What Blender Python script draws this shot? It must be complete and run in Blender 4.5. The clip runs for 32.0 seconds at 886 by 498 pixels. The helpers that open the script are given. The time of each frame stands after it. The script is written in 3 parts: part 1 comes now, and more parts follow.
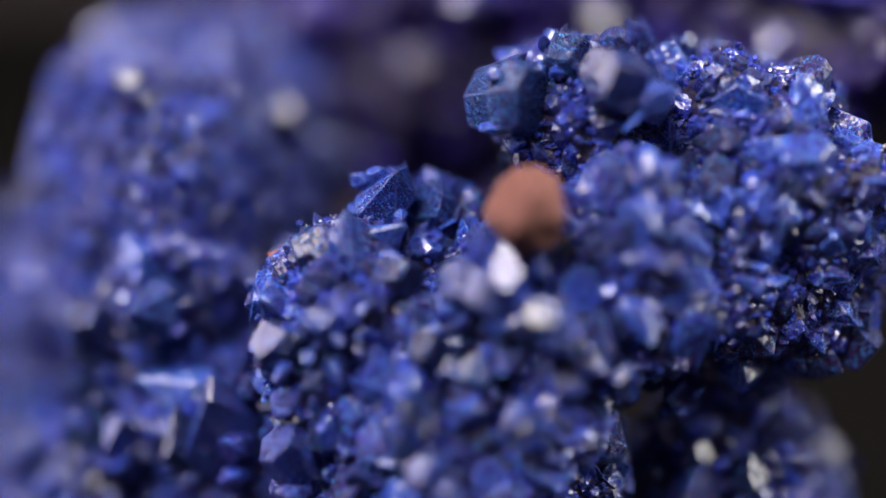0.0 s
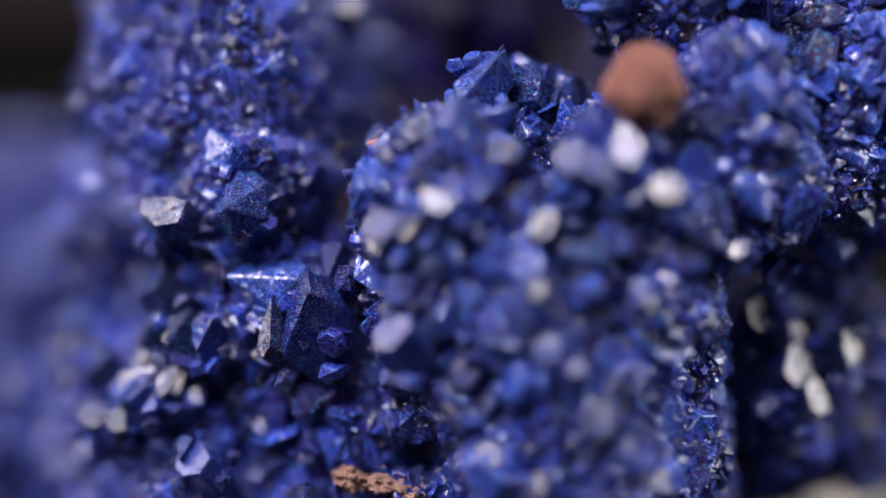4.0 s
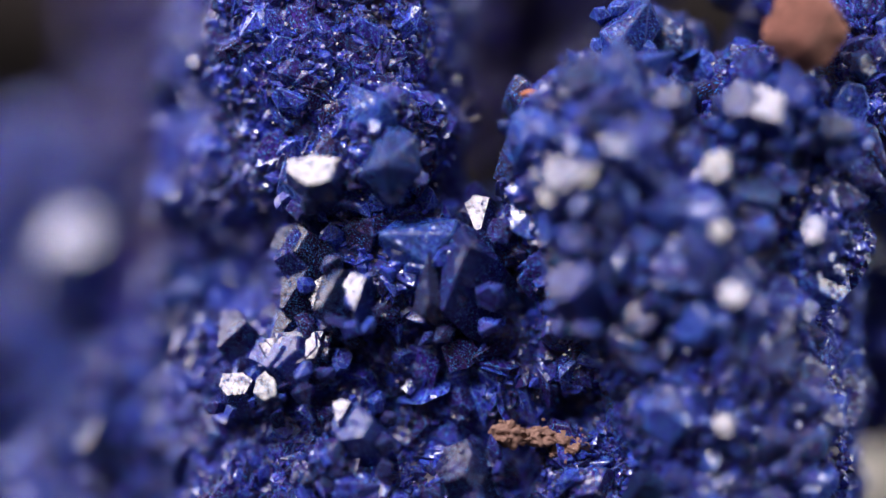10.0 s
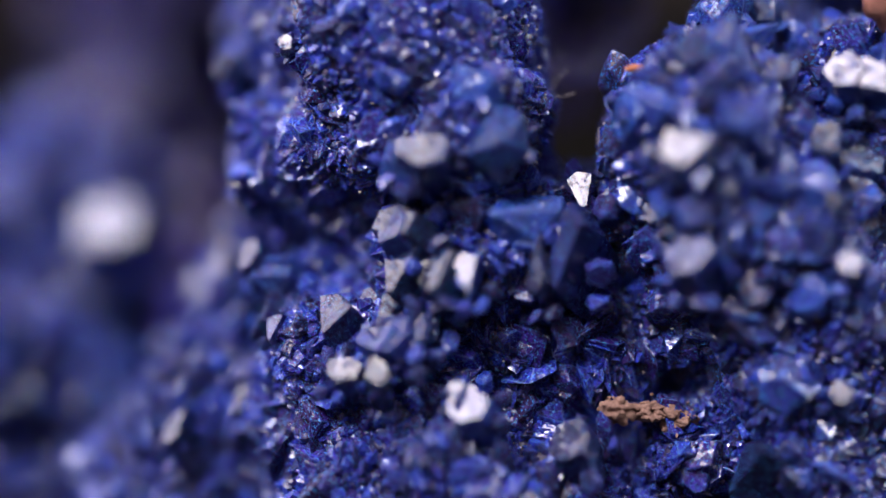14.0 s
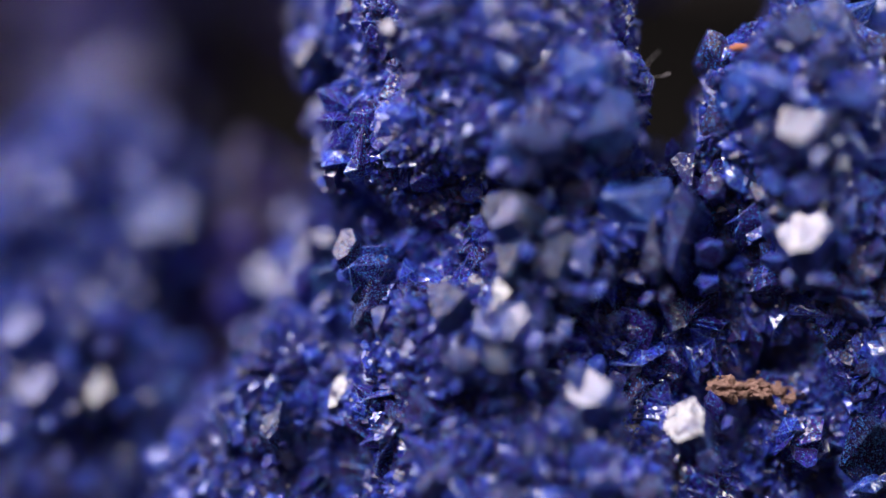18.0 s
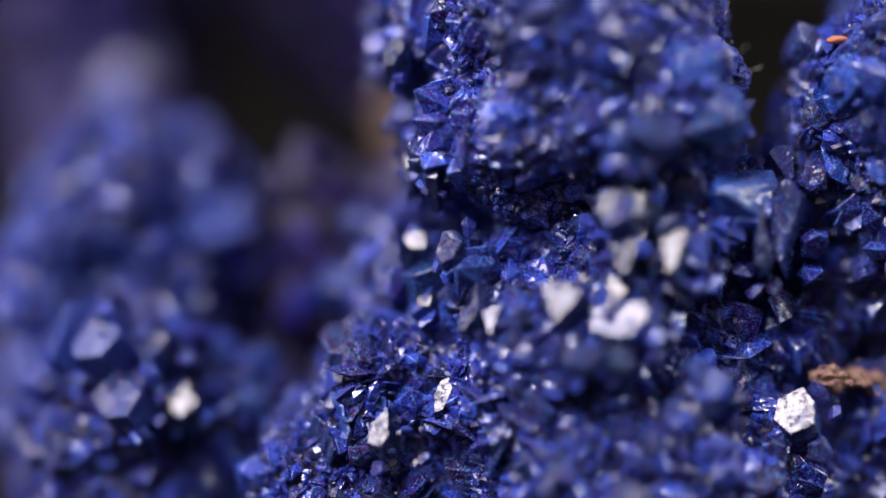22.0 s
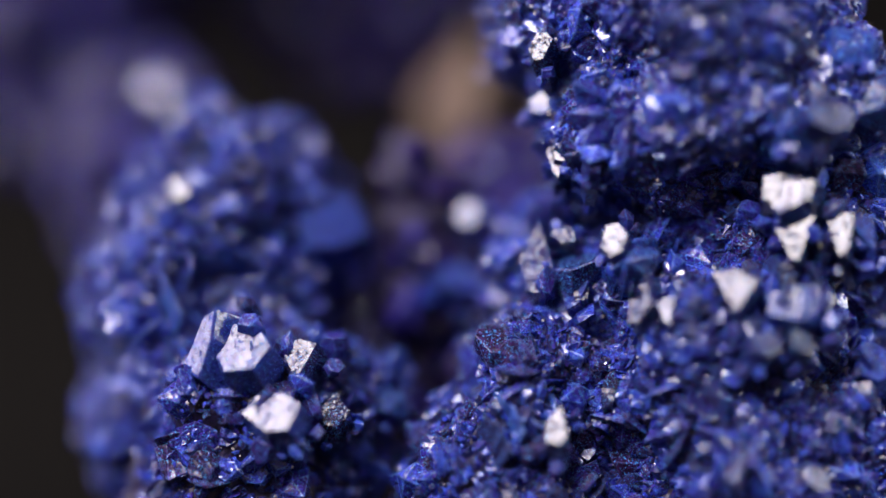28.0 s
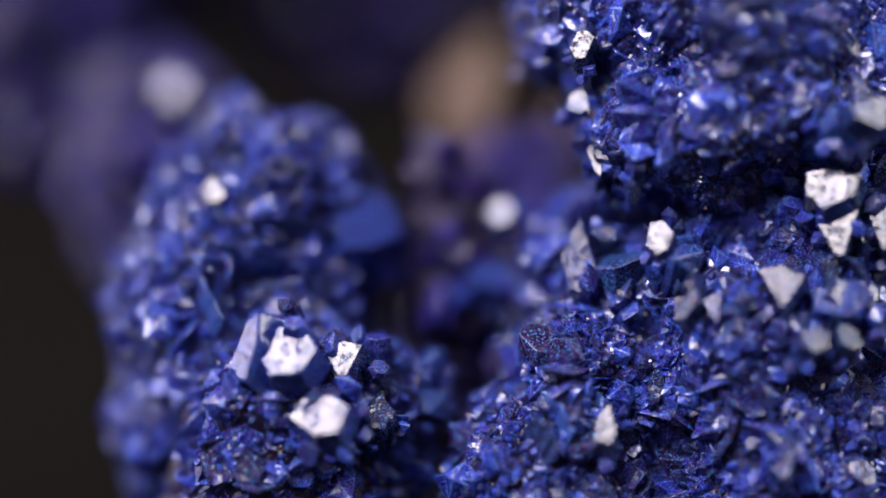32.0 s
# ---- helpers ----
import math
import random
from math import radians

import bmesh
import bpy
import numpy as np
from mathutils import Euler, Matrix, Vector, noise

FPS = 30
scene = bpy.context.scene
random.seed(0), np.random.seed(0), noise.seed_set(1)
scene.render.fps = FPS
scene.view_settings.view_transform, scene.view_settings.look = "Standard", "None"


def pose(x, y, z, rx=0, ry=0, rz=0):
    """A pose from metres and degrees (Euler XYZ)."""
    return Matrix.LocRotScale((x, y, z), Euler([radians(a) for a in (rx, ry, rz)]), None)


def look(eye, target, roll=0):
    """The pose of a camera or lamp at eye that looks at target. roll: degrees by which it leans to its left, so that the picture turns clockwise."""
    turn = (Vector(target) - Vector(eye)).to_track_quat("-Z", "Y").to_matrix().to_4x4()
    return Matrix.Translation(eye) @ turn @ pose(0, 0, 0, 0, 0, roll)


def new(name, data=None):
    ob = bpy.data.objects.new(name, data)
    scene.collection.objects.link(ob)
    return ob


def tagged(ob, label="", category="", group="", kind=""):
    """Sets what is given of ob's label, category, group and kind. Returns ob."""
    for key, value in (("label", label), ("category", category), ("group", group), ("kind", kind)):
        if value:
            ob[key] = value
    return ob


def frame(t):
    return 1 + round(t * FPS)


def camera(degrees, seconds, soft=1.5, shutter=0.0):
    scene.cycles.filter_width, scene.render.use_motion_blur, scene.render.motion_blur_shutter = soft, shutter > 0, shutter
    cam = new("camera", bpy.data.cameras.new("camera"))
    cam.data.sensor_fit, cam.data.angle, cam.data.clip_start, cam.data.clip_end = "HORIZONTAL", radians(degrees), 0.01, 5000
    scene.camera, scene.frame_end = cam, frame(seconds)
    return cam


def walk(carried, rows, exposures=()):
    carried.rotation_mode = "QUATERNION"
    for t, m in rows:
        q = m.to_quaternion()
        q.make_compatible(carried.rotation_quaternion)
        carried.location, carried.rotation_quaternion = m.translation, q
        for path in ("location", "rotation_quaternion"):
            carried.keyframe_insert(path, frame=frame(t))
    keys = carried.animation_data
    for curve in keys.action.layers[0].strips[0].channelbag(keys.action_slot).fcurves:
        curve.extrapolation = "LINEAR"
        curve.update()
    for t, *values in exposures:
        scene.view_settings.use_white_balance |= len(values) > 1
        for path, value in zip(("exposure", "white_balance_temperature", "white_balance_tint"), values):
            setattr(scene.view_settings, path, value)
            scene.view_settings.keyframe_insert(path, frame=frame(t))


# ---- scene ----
# One unit of the plan is a millimetre: the stone stands on a turntable with its axis at the origin.
MM = 0.001


def mm(x, y, z):
    return Vector((x * MM, y * MM, z * MM))


# ---- camera on a short slide: seconds, height in mm, degrees that it looks down, mm from the axis ----
cam = camera(20, 32.0, soft=1.5)
YAW = 3.469
CAMERA_ROWS = [
    (0, 42.430, 11.786, 98.50),
    (1, 41.374, 11.993, 98.70),
    (2, 40.401, 12.050, 98.90),
    (3, 39.467, 11.931, 99.10),
    (4.5, 38.095, 11.420, 99.55),
    (6, 36.950, 10.870, 99.90),
    (7, 36.500, 10.760, 100.05),
    (8, 36.330, 10.825, 100.20),
    (9.5, 36.230, 11.000, 100.48),
    (11, 36.111, 11.110, 100.64),
    (13, 36.162, 11.430, 100.68),
    (15.5, 36.280, 11.930, 100.68),
    (18, 36.374, 12.214, 100.65),
    (21, 36.577, 12.441, 100.68),
    (24, 36.779, 12.689, 100.74),
    (26.5, 37.033, 12.983, 100.76),
    (29, 37.336, 13.298, 100.80),
    (30.5, 37.561, 13.470, 100.83),
    (32, 37.738, 13.602, 100.83),
]
walk(cam, [(t, pose(0, -away * MM, z * MM, 90 - down, 0, YAW)) for t, z, down, away in CAMERA_ROWS])
cam.data.dof.use_dof = True
cam.data.dof.focus_distance = 0.0784
cam.data.dof.aperture_fstop = 7.6
cam.data.dof.aperture_blades = 0

# seconds and degrees of the turntable
TURN_ROWS = [(0, -21.95), (4.5, -12.65), (9, -3.80), (13, 4.07), (17, 11.98), (21, 19.79), (25, 27.58), (28, 33.48), (29, 35.30), (29.5, 35.98), (30, 36.41), (30.5, 36.63), (31, 36.72), (32, 36.70)]

# ---- light: one large soft box overhead, a tall strip at the left, a weak one at the right ----
world = bpy.data.worlds.new("studio")
scene.world = world
world.use_nodes = True
world.node_tree.nodes["Background"].inputs["Color"].default_value = (0.145, 0.112, 0.114, 1)
world.node_tree.nodes["Background"].inputs["Strength"].default_value = 1.0


def softbox(name, eye, target, sx, sy, watts, colour):
    data = bpy.data.lights.new(name, "AREA")
    data.shape, data.size, data.size_y, data.energy, data.color = "RECTANGLE", sx, sy, watts, colour
    ob = new(name, data)
    ob.matrix_world = look(eye, target)
    return ob


AIM = (0, -0.018, 0.022)
softbox("key_softbox", (-0.10, -0.13, 0.235), AIM, 0.14, 0.125, 1.30, (1.0, 0.90, 0.93))
softbox("side_softbox", (-0.21, 0.02, 0.10), AIM, 0.10, 0.18, 0.40, (1.0, 0.88, 0.96))
# unseen fill lamp, added overhead to lift the dark gaps
softbox("overhead_fill", (0.05, -0.02, 0.45), AIM, 0.5, 0.5, 0.26, (1.0, 0.97, 0.95))
softbox("rim_softbox", (0.20, -0.02, 0.11), AIM, 0.09, 0.15, 0.53, (1.0, 0.96, 0.92))
scene.view_settings.exposure = 0.0

# ---- materials ----


def material(name):
    mat = bpy.data.materials.new(name)
    mat.use_nodes = True
    nt = mat.node_tree
    return mat, nt, nt.nodes["Principled BSDF"]


def node(nt, kind, **values):
    n = nt.nodes.new(kind)
    for key, value in values.items():
        n.inputs[key.replace("_", " ")].default_value = value
    return n


def ramp(nt, source, stops):
    n = nt.nodes.new("ShaderNodeValToRGB")
    el = n.color_ramp.elements
    el[0].position, el[0].color = stops[0][0], stops[0][1]
    el[1].position, el[1].color = stops[-1][0], stops[-1][1]
    for p, c in stops[1:-1]:
        e = el.new(p)
        e.color = c
    nt.links.new(source, n.inputs["Fac"])
    return n


def grey(v):
    return (v, v, v, 1)


def azurite(name, island, dark, mid, light, rough=(0.10, 0.42), dust=0.60, scale=0.0, wear_at=0.55, dull=0.0, cell=13.0, mosaic=0.30):
    """Deep blue crystal: colour differs from piece to piece, powdery specks, fine striae."""
    mat, nt, bsdf = material(name)
    link = nt.links.new
    tex = nt.nodes.new("ShaderNodeTexCoord").outputs["Object"] if island else nt.nodes.new("ShaderNodeNewGeometry").outputs["Position"]
    if island:
        rnd = nt.nodes.new("ShaderNodeNewGeometry").outputs["Random Per Island"]
    else:
        rnd = nt.nodes.new("ShaderNodeObjectInfo").outputs["Random"]
        tex = nt.nodes.new("ShaderNodeTexCoord").outputs["Object"]
    scale = scale or (1000.0 if island else 1.0)
    shift = nt.nodes.new("ShaderNodeVectorMath")
    shift.operation = "SCALE"
    link(tex, shift.inputs[0])
    shift.inputs["Scale"].default_value = scale
    move = nt.nodes.new("ShaderNodeVectorMath")
    move.operation = "ADD"
    link(shift.outputs[0], move.inputs[0])
    ten = nt.nodes.new("ShaderNodeMath")
    ten.operation = "MULTIPLY"
    ten.inputs[1].default_value = 37.0
    link(rnd, ten.inputs[0])
    link(ten.outputs[0], move.inputs[1])
    at = move.outputs[0]
    big = node(nt, "ShaderNodeTexNoise", Scale=1.8, Detail=3.0)
    fine = node(nt, "ShaderNodeTexNoise", Scale=11.0, Detail=4.0, Roughness=0.7)
    grit = node(nt, "ShaderNodeTexNoise", Scale=26.0, Detail=2.0)
    for n in (big, fine, grit):
        link(at, n.inputs["Vector"])
    add = nt.nodes.new("ShaderNodeMath")
    add.operation = "ADD"
    link(big.outputs["Fac"], add.inputs[0])
    link(rnd, add.inputs[1])
    half = nt.nodes.new("ShaderNodeMath")
    half.operation = "MULTIPLY"
    half.inputs[1].default_value = 0.5
    link(add.outputs[0], half.inputs[0])
    body = ramp(nt, half.outputs[0], [(0.34, dark), (0.50, mid), (0.72, light)])
    speck = ramp(nt, grit.outputs["Fac"], [(dust, grey(0)), (dust + 0.08, grey(1))])
    mix = nt.nodes.new("ShaderNodeMix")
    mix.data_type = "RGBA"
    link(speck.outputs["Color"], mix.inputs["Factor"])
    link(body.outputs["Color"], mix.inputs["A"])
    mix.inputs["B"].default_value = (0.026, 0.21, 0.56, 1)
    # single grains of the mosaic differ in depth of colour
    grains = node(nt, "ShaderNodeTexVoronoi", Scale=cell * 1.7)
    link(at, grains.inputs["Vector"])
    apart = nt.nodes.new("ShaderNodeSeparateColor")
    link(grains.outputs["Color"], apart.inputs[0])
    shade = ramp(nt, apart.outputs[0], [(0.0, grey(0.22)), (0.5, grey(0.85)), (1.0, grey(1.9))])
    tinted = nt.nodes.new("ShaderNodeMix")
    tinted.data_type, tinted.blend_type = "RGBA", "MULTIPLY"
    tinted.inputs["Factor"].default_value = 0.85
    link(mix.outputs["Result"], tinted.inputs["A"])
    link(shade.outputs["Color"], tinted.inputs["B"])
    link(tinted.outputs["Result"], bsdf.inputs["Base Color"])
    gloss = ramp(nt, fine.outputs["Fac"], [(0.35, grey(rough[0])), (0.7, grey(rough[1]))])
    patch = node(nt, "ShaderNodeTexNoise", Scale=3.4, Detail=6.0, Roughness=0.75)
    link(at, patch.inputs["Vector"])
    worn = ramp(nt, patch.outputs["Fac"], [(wear_at, grey(0.03)), (wear_at + 0.04, grey(0.22))])
    wear = nt.nodes.new("ShaderNodeMath")
    wear.operation = "MAXIMUM"
    link(gloss.outputs["Color"], wear.inputs[0])
    link(worn.outputs["Color"], wear.inputs[1])
    most = nt.nodes.new("ShaderNodeMath")
    most.operation = "MAXIMUM"
    dusty = nt.nodes.new("ShaderNodeMath")
    dusty.operation = "MULTIPLY"
    dusty.inputs[1].default_value = 0.45
    link(speck.outputs["Color"], dusty.inputs[0])
    link(wear.outputs[0], most.inputs[0])
    link(dusty.outputs[0], most.inputs[1])
    # many crystals are dulled by a film of powder, a few are clean and bright
    film = ramp(nt, rnd, [(0.0, grey(dull)), (0.62, grey(dull * 0.85)), (0.80, grey(0.0))])
    filmed = nt.nodes.new("ShaderNodeMath")
    filmed.operation = "MAXIMUM"
    link(most.outputs[0], filmed.inputs[0])
    link(film.outputs["Color"], filmed.inputs[1])
    link(filmed.outputs[0], bsdf.inputs["Roughness"])
    if not dull:
        bsdf.inputs["Specular IOR Level"].default_value = 0.36
    else:
        sheen = ramp(nt, rnd, [(0.0, grey(0.24)), (0.62, grey(0.34)), (0.80, grey(0.75))])
        link(sheen.outputs["Color"], bsdf.inputs["Specular IOR Level"])
    bsdf.inputs["IOR"].default_value = 1.70
    # light soaks a little way into the crystal
    bsdf.inputs["Subsurface Weight"].default_value = 0.2
    bsdf.inputs["Subsurface Radius"].default_value = (0.10, 0.15, 1.0)
    bsdf.inputs["Subsurface Scale"].default_value = 0.00012

    bump = node(nt, "ShaderNodeBump", Distance=0.00003)
    link(worn.outputs["Color"], bump.inputs["Strength"])
    both = nt.nodes.new("ShaderNodeMath")
    both.operation = "MULTIPLY_ADD"
    both.inputs[1].default_value = 2.5
    link(patch.outputs["Fac"], both.inputs[0])
    link(fine.outputs["Fac"], both.inputs[2])
    link(both.outputs[0], bump.inputs["Height"])
    # where the face is worn, a druse of tiny facets, each tilted its own way
    cells = node(nt, "ShaderNodeTexVoronoi", Scale=cell)
    link(at, cells.inputs["Vector"])
    tilt = nt.nodes.new("ShaderNodeVectorMath")
    tilt.operation = "SUBTRACT"
    link(cells.outputs["Color"], tilt.inputs[0])
    tilt.inputs[1].default_value = (0.5, 0.5, 0.5)
    where = nt.nodes.new("ShaderNodeMath")
    where.operation = "MULTIPLY_ADD"
    where.inputs[1].default_value = 1.9
    where.inputs[2].default_value = mosaic
    link(worn.outputs["Color"], where.inputs[0])
    amount = nt.nodes.new("ShaderNodeVectorMath")
    amount.operation = "SCALE"
    link(tilt.outputs[0], amount.inputs[0])
    link(where.outputs[0], amount.inputs["Scale"])
    leaned = nt.nodes.new("ShaderNodeVectorMath")
    leaned.operation = "ADD"
    link(bump.outputs["Normal"], leaned.inputs[0])
    link(amount.outputs[0], leaned.inputs[1])
    unit = nt.nodes.new("ShaderNodeVectorMath")
    unit.operation = "NORMALIZE"
    link(leaned.outputs[0], unit.inputs[0])
    link(unit.outputs[0], bsdf.inputs["Normal"])
    return mat


def rock(name, a, b, scale, rough=0.85, bump_mm=0.15):
    mat, nt, bsdf = material(name)
    link = nt.links.new
    at = nt.nodes.new("ShaderNodeTexCoord").outputs["Object"]
    n1 = node(nt, "ShaderNodeTexNoise", Scale=scale, Detail=6.0, Roughness=0.65)
    n2 = node(nt, "ShaderNodeTexNoise", Scale=scale * 7, Detail=4.0)
    link(at, n1.inputs["Vector"])
    link(at, n2.inputs["Vector"])
    tone = ramp(nt, n1.outputs["Fac"], [(0.3, a), (0.7, b)])
    link(tone.outputs["Color"], bsdf.inputs["Base Color"])
    bsdf.inputs["Roughness"].default_value = rough
    bump = node(nt, "ShaderNodeBump", Strength=0.6, Distance=bump_mm * MM)
    link(n2.outputs["Fac"], bump.inputs["Height"])
    link(bump.outputs["Normal"], bsdf.inputs["Normal"])
    return mat


BLUE = azurite("azurite_crystal", False, (0.026, 0.010, 0.060, 1), (0.033, 0.014, 0.178, 1), (0.032, 0.043, 0.408, 1), (0.05, 0.24), 0.57, dull=0.27)
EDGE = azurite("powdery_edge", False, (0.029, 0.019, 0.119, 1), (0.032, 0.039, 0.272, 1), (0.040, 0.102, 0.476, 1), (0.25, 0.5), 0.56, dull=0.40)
# darker edge tone for the rear clusters, their shade put into the colour
SHADED_EDGE = azurite("shaded_edge", False, (0.013, 0.006, 0.060, 1), (0.023, 0.010, 0.128, 1), (0.031, 0.024, 0.230, 1), (0.3, 0.5), 0.62, dull=0.4)
BIG = azurite("large_azurite", False, (0.018, 0.008, 0.060, 1), (0.022, 0.013, 0.150, 1), (0.024, 0.042, 0.360, 1), (0.06, 0.26), 0.545, 1000.0, 0.50, 0.26, 9.0, 0.22)
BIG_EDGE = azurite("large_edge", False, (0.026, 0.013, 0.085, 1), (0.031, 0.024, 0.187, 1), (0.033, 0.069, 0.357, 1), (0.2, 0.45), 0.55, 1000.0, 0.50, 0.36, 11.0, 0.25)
COATED = azurite("coated_azurite", False, (0.029, 0.014, 0.060, 1), (0.033, 0.020, 0.171, 1), (0.035, 0.052, 0.366, 1), (0.05, 0.24), 0.56, dull=0.30)
CRUST = azurite("azurite_crust", True, (0.023, 0.010, 0.068, 1), (0.033, 0.018, 0.205, 1), (0.036, 0.052, 0.459, 1), (0.08, 0.30), 0.565, dull=0.30)
FACE = azurite("azurite_face", False, (0.010, 0.004, 0.030, 1), (0.018, 0.009, 0.085, 1), (0.022, 0.028, 0.220, 1), (0.04, 0.14), 0.58, 1000.0, 0.49, mosaic=0.0)
# dark core skin, left bare on slim pillar and back wall as their shade
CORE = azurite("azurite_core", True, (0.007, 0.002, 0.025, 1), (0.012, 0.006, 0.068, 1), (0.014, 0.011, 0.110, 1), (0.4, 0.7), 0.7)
# more violet crystal and crust for slim pillar and back, shade put into colour
SHADED_BLUE = azurite("shaded_azurite", False, (0.013, 0.004, 0.042, 1), (0.026, 0.010, 0.128, 1), (0.033, 0.020, 0.272, 1), (0.03, 0.16), 0.66, dull=0.26)
SHADED_CRUST = azurite("shaded_crust", True, (0.012, 0.005, 0.045, 1), (0.024, 0.010, 0.13, 1), (0.030, 0.022, 0.27, 1), (0.08, 0.30), 0.62, dull=0.30)
MATRIX = rock("beige_matrix", (0.09, 0.055, 0.04, 1), (0.27, 0.20, 0.16, 1), 420)
PALE = rock("grey_matrix", (0.45, 0.41, 0.38, 1), (0.75, 0.72, 0.70, 1), 260)
PINK = rock("pink_grain", (0.085, 0.026, 0.018, 1), (0.34, 0.140, 0.105, 1), 2400, 0.7, 0.34)
CLAY = rock("brown_clay", (0.16, 0.088, 0.070, 1), (0.38, 0.235, 0.19, 1), 2600, 0.9, 0.10)
RUST = rock("rust_stain", (0.34, 0.10, 0.045, 1), (0.52, 0.21, 0.12, 1), 1500, 0.8, 0.06)
DUST = rock("pale_dust", (0.45, 0.40, 0.36, 1), (0.75, 0.73, 0.72, 1), 3000, 0.7, 0.01)
CLOTH = rock("black_velvet", (0.003, 0.0027, 0.0025, 1), (0.005, 0.0045, 0.004, 1), 500, 1.0, 0.1)
CLOTH.node_tree.nodes["Principled BSDF"].inputs["Specular IOR Level"].default_value = 0.05

# ---- meshes ----


def mesh_of(name, verts, faces, mat, edge=None, slots=()):
    me = bpy.data.meshes.new(name)
    me.from_pydata(verts, [], faces)
    me.materials.append(mat)
    if edge:
        me.materials.append(edge)
        me.polygons.foreach_set("material_index", slots)
    me.update()
    return me


def part(name, me, parent, label=""):
    ob = new(name, me)
    ob.parent = parent
    return tagged(ob, label)


def listed(bm):
    bm.verts.index_update()
    return [tuple(v.co) for v in bm.verts], [[v.index for v in f.verts] for f in bm.faces], [f.material_index for f in bm.faces]


def crystal_shape(rng, style):
    """One crystal about a unit long, rooted below z = 0: a jittered prism closed by a slanted wedge or a point."""
    n = rng.choice((4, 5, 6)) if style != "plate" else 6
    ax, ay = {"block": (0.50, 0.42), "blade": (0.48, 0.22), "wedge": (0.50, 0.36), "point": (0.40, 0.34), "plate": (0.55, 0.11)}[style]
    turn = rng.uniform(0, 6.28)
    pts = []
    for k in range(n):
        a = turn + (k + rng.uniform(-0.22, 0.22)) * 2 * math.pi / n
        c, s = math.cos(a), math.sin(a)
        pts.append((c * ax * 0.8, s * ay * 0.8, -0.45))
        pts.append((c * ax, s * ay, rng.uniform(0.0, 0.2)))
    if style == "point":
        pts.append((rng.uniform(-0.12, 0.12), rng.uniform(-0.1, 0.1), rng.uniform(0.55, 0.75)))
    elif style == "block":
        # a low block: a slanting top face, a little smaller than the body
        gx, gy = rng.uniform(-0.22, 0.22), rng.uniform(-0.22, 0.22)
        for k in range(n):
            a = turn + (k + rng.uniform(-0.2, 0.2)) * 2 * math.pi / n
            c, s = math.cos(a) * ax * 0.72, math.sin(a) * ay * 0.72
            pts.append((c, s, 0.34 + gx * c * 2 + gy * s * 2))
    elif style == "plate":
        for k in range(3):
            pts.append((rng.uniform(-0.4, 0.4), rng.uniform(-0.05, 0.05), rng.uniform(0.5, 0.7)))
    else:
        tilt = rng.uniform(-0.16, 0.16)
        w = rng.uniform(0.15, 0.4)
        pts += [(-w, rng.uniform(-0.1, 0.1), 0.46 - tilt), (w, rng.uniform(-0.1, 0.1), 0.46 + tilt)]
        if rng.random() < 0.5:
            pts.append((rng.uniform(-0.2, 0.2), ay * 0.7, 0.38))
    bm = bmesh.new()
    for p in pts:
        bm.verts.new(p)
    out = bmesh.ops.convex_hull(bm, input=bm.verts)
    loose = [v for v in bm.verts if not v.link_faces]
    bmesh.ops.delete(bm, geom=loose, context="VERTS")
    bmesh.ops.dissolve_limit(bm, angle_limit=radians(7), verts=bm.verts, edges=bm.edges)
    plain = listed(bm)
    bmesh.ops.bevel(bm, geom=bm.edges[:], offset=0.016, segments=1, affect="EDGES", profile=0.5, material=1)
    worn = listed(bm)
    bm.free()
    return plain, worn


shape_rng = random.Random(7)
STYLES = ["block"] * 7 + ["blade"] * 4 + ["wedge"] * 6 + ["point"] * 3 + ["plate"] * 3
PAIRS = [crystal_shape(shape_rng, s) for s in STYLES]
SHAPES, WORN_SHAPES = [p[0] for p in PAIRS], [p[1] for p in PAIRS]
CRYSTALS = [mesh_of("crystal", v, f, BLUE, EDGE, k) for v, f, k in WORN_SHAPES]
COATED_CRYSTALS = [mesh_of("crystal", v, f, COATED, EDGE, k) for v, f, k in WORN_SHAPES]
SHADED_CRYSTALS = [mesh_of("crystal", v, f, SHADED_BLUE, SHADED_EDGE, k) for v, f, k in WORN_SHAPES]
BY_STYLE = {s: [i for i, k in enumerate(STYLES) if k == s] for s in set(STYLES)}

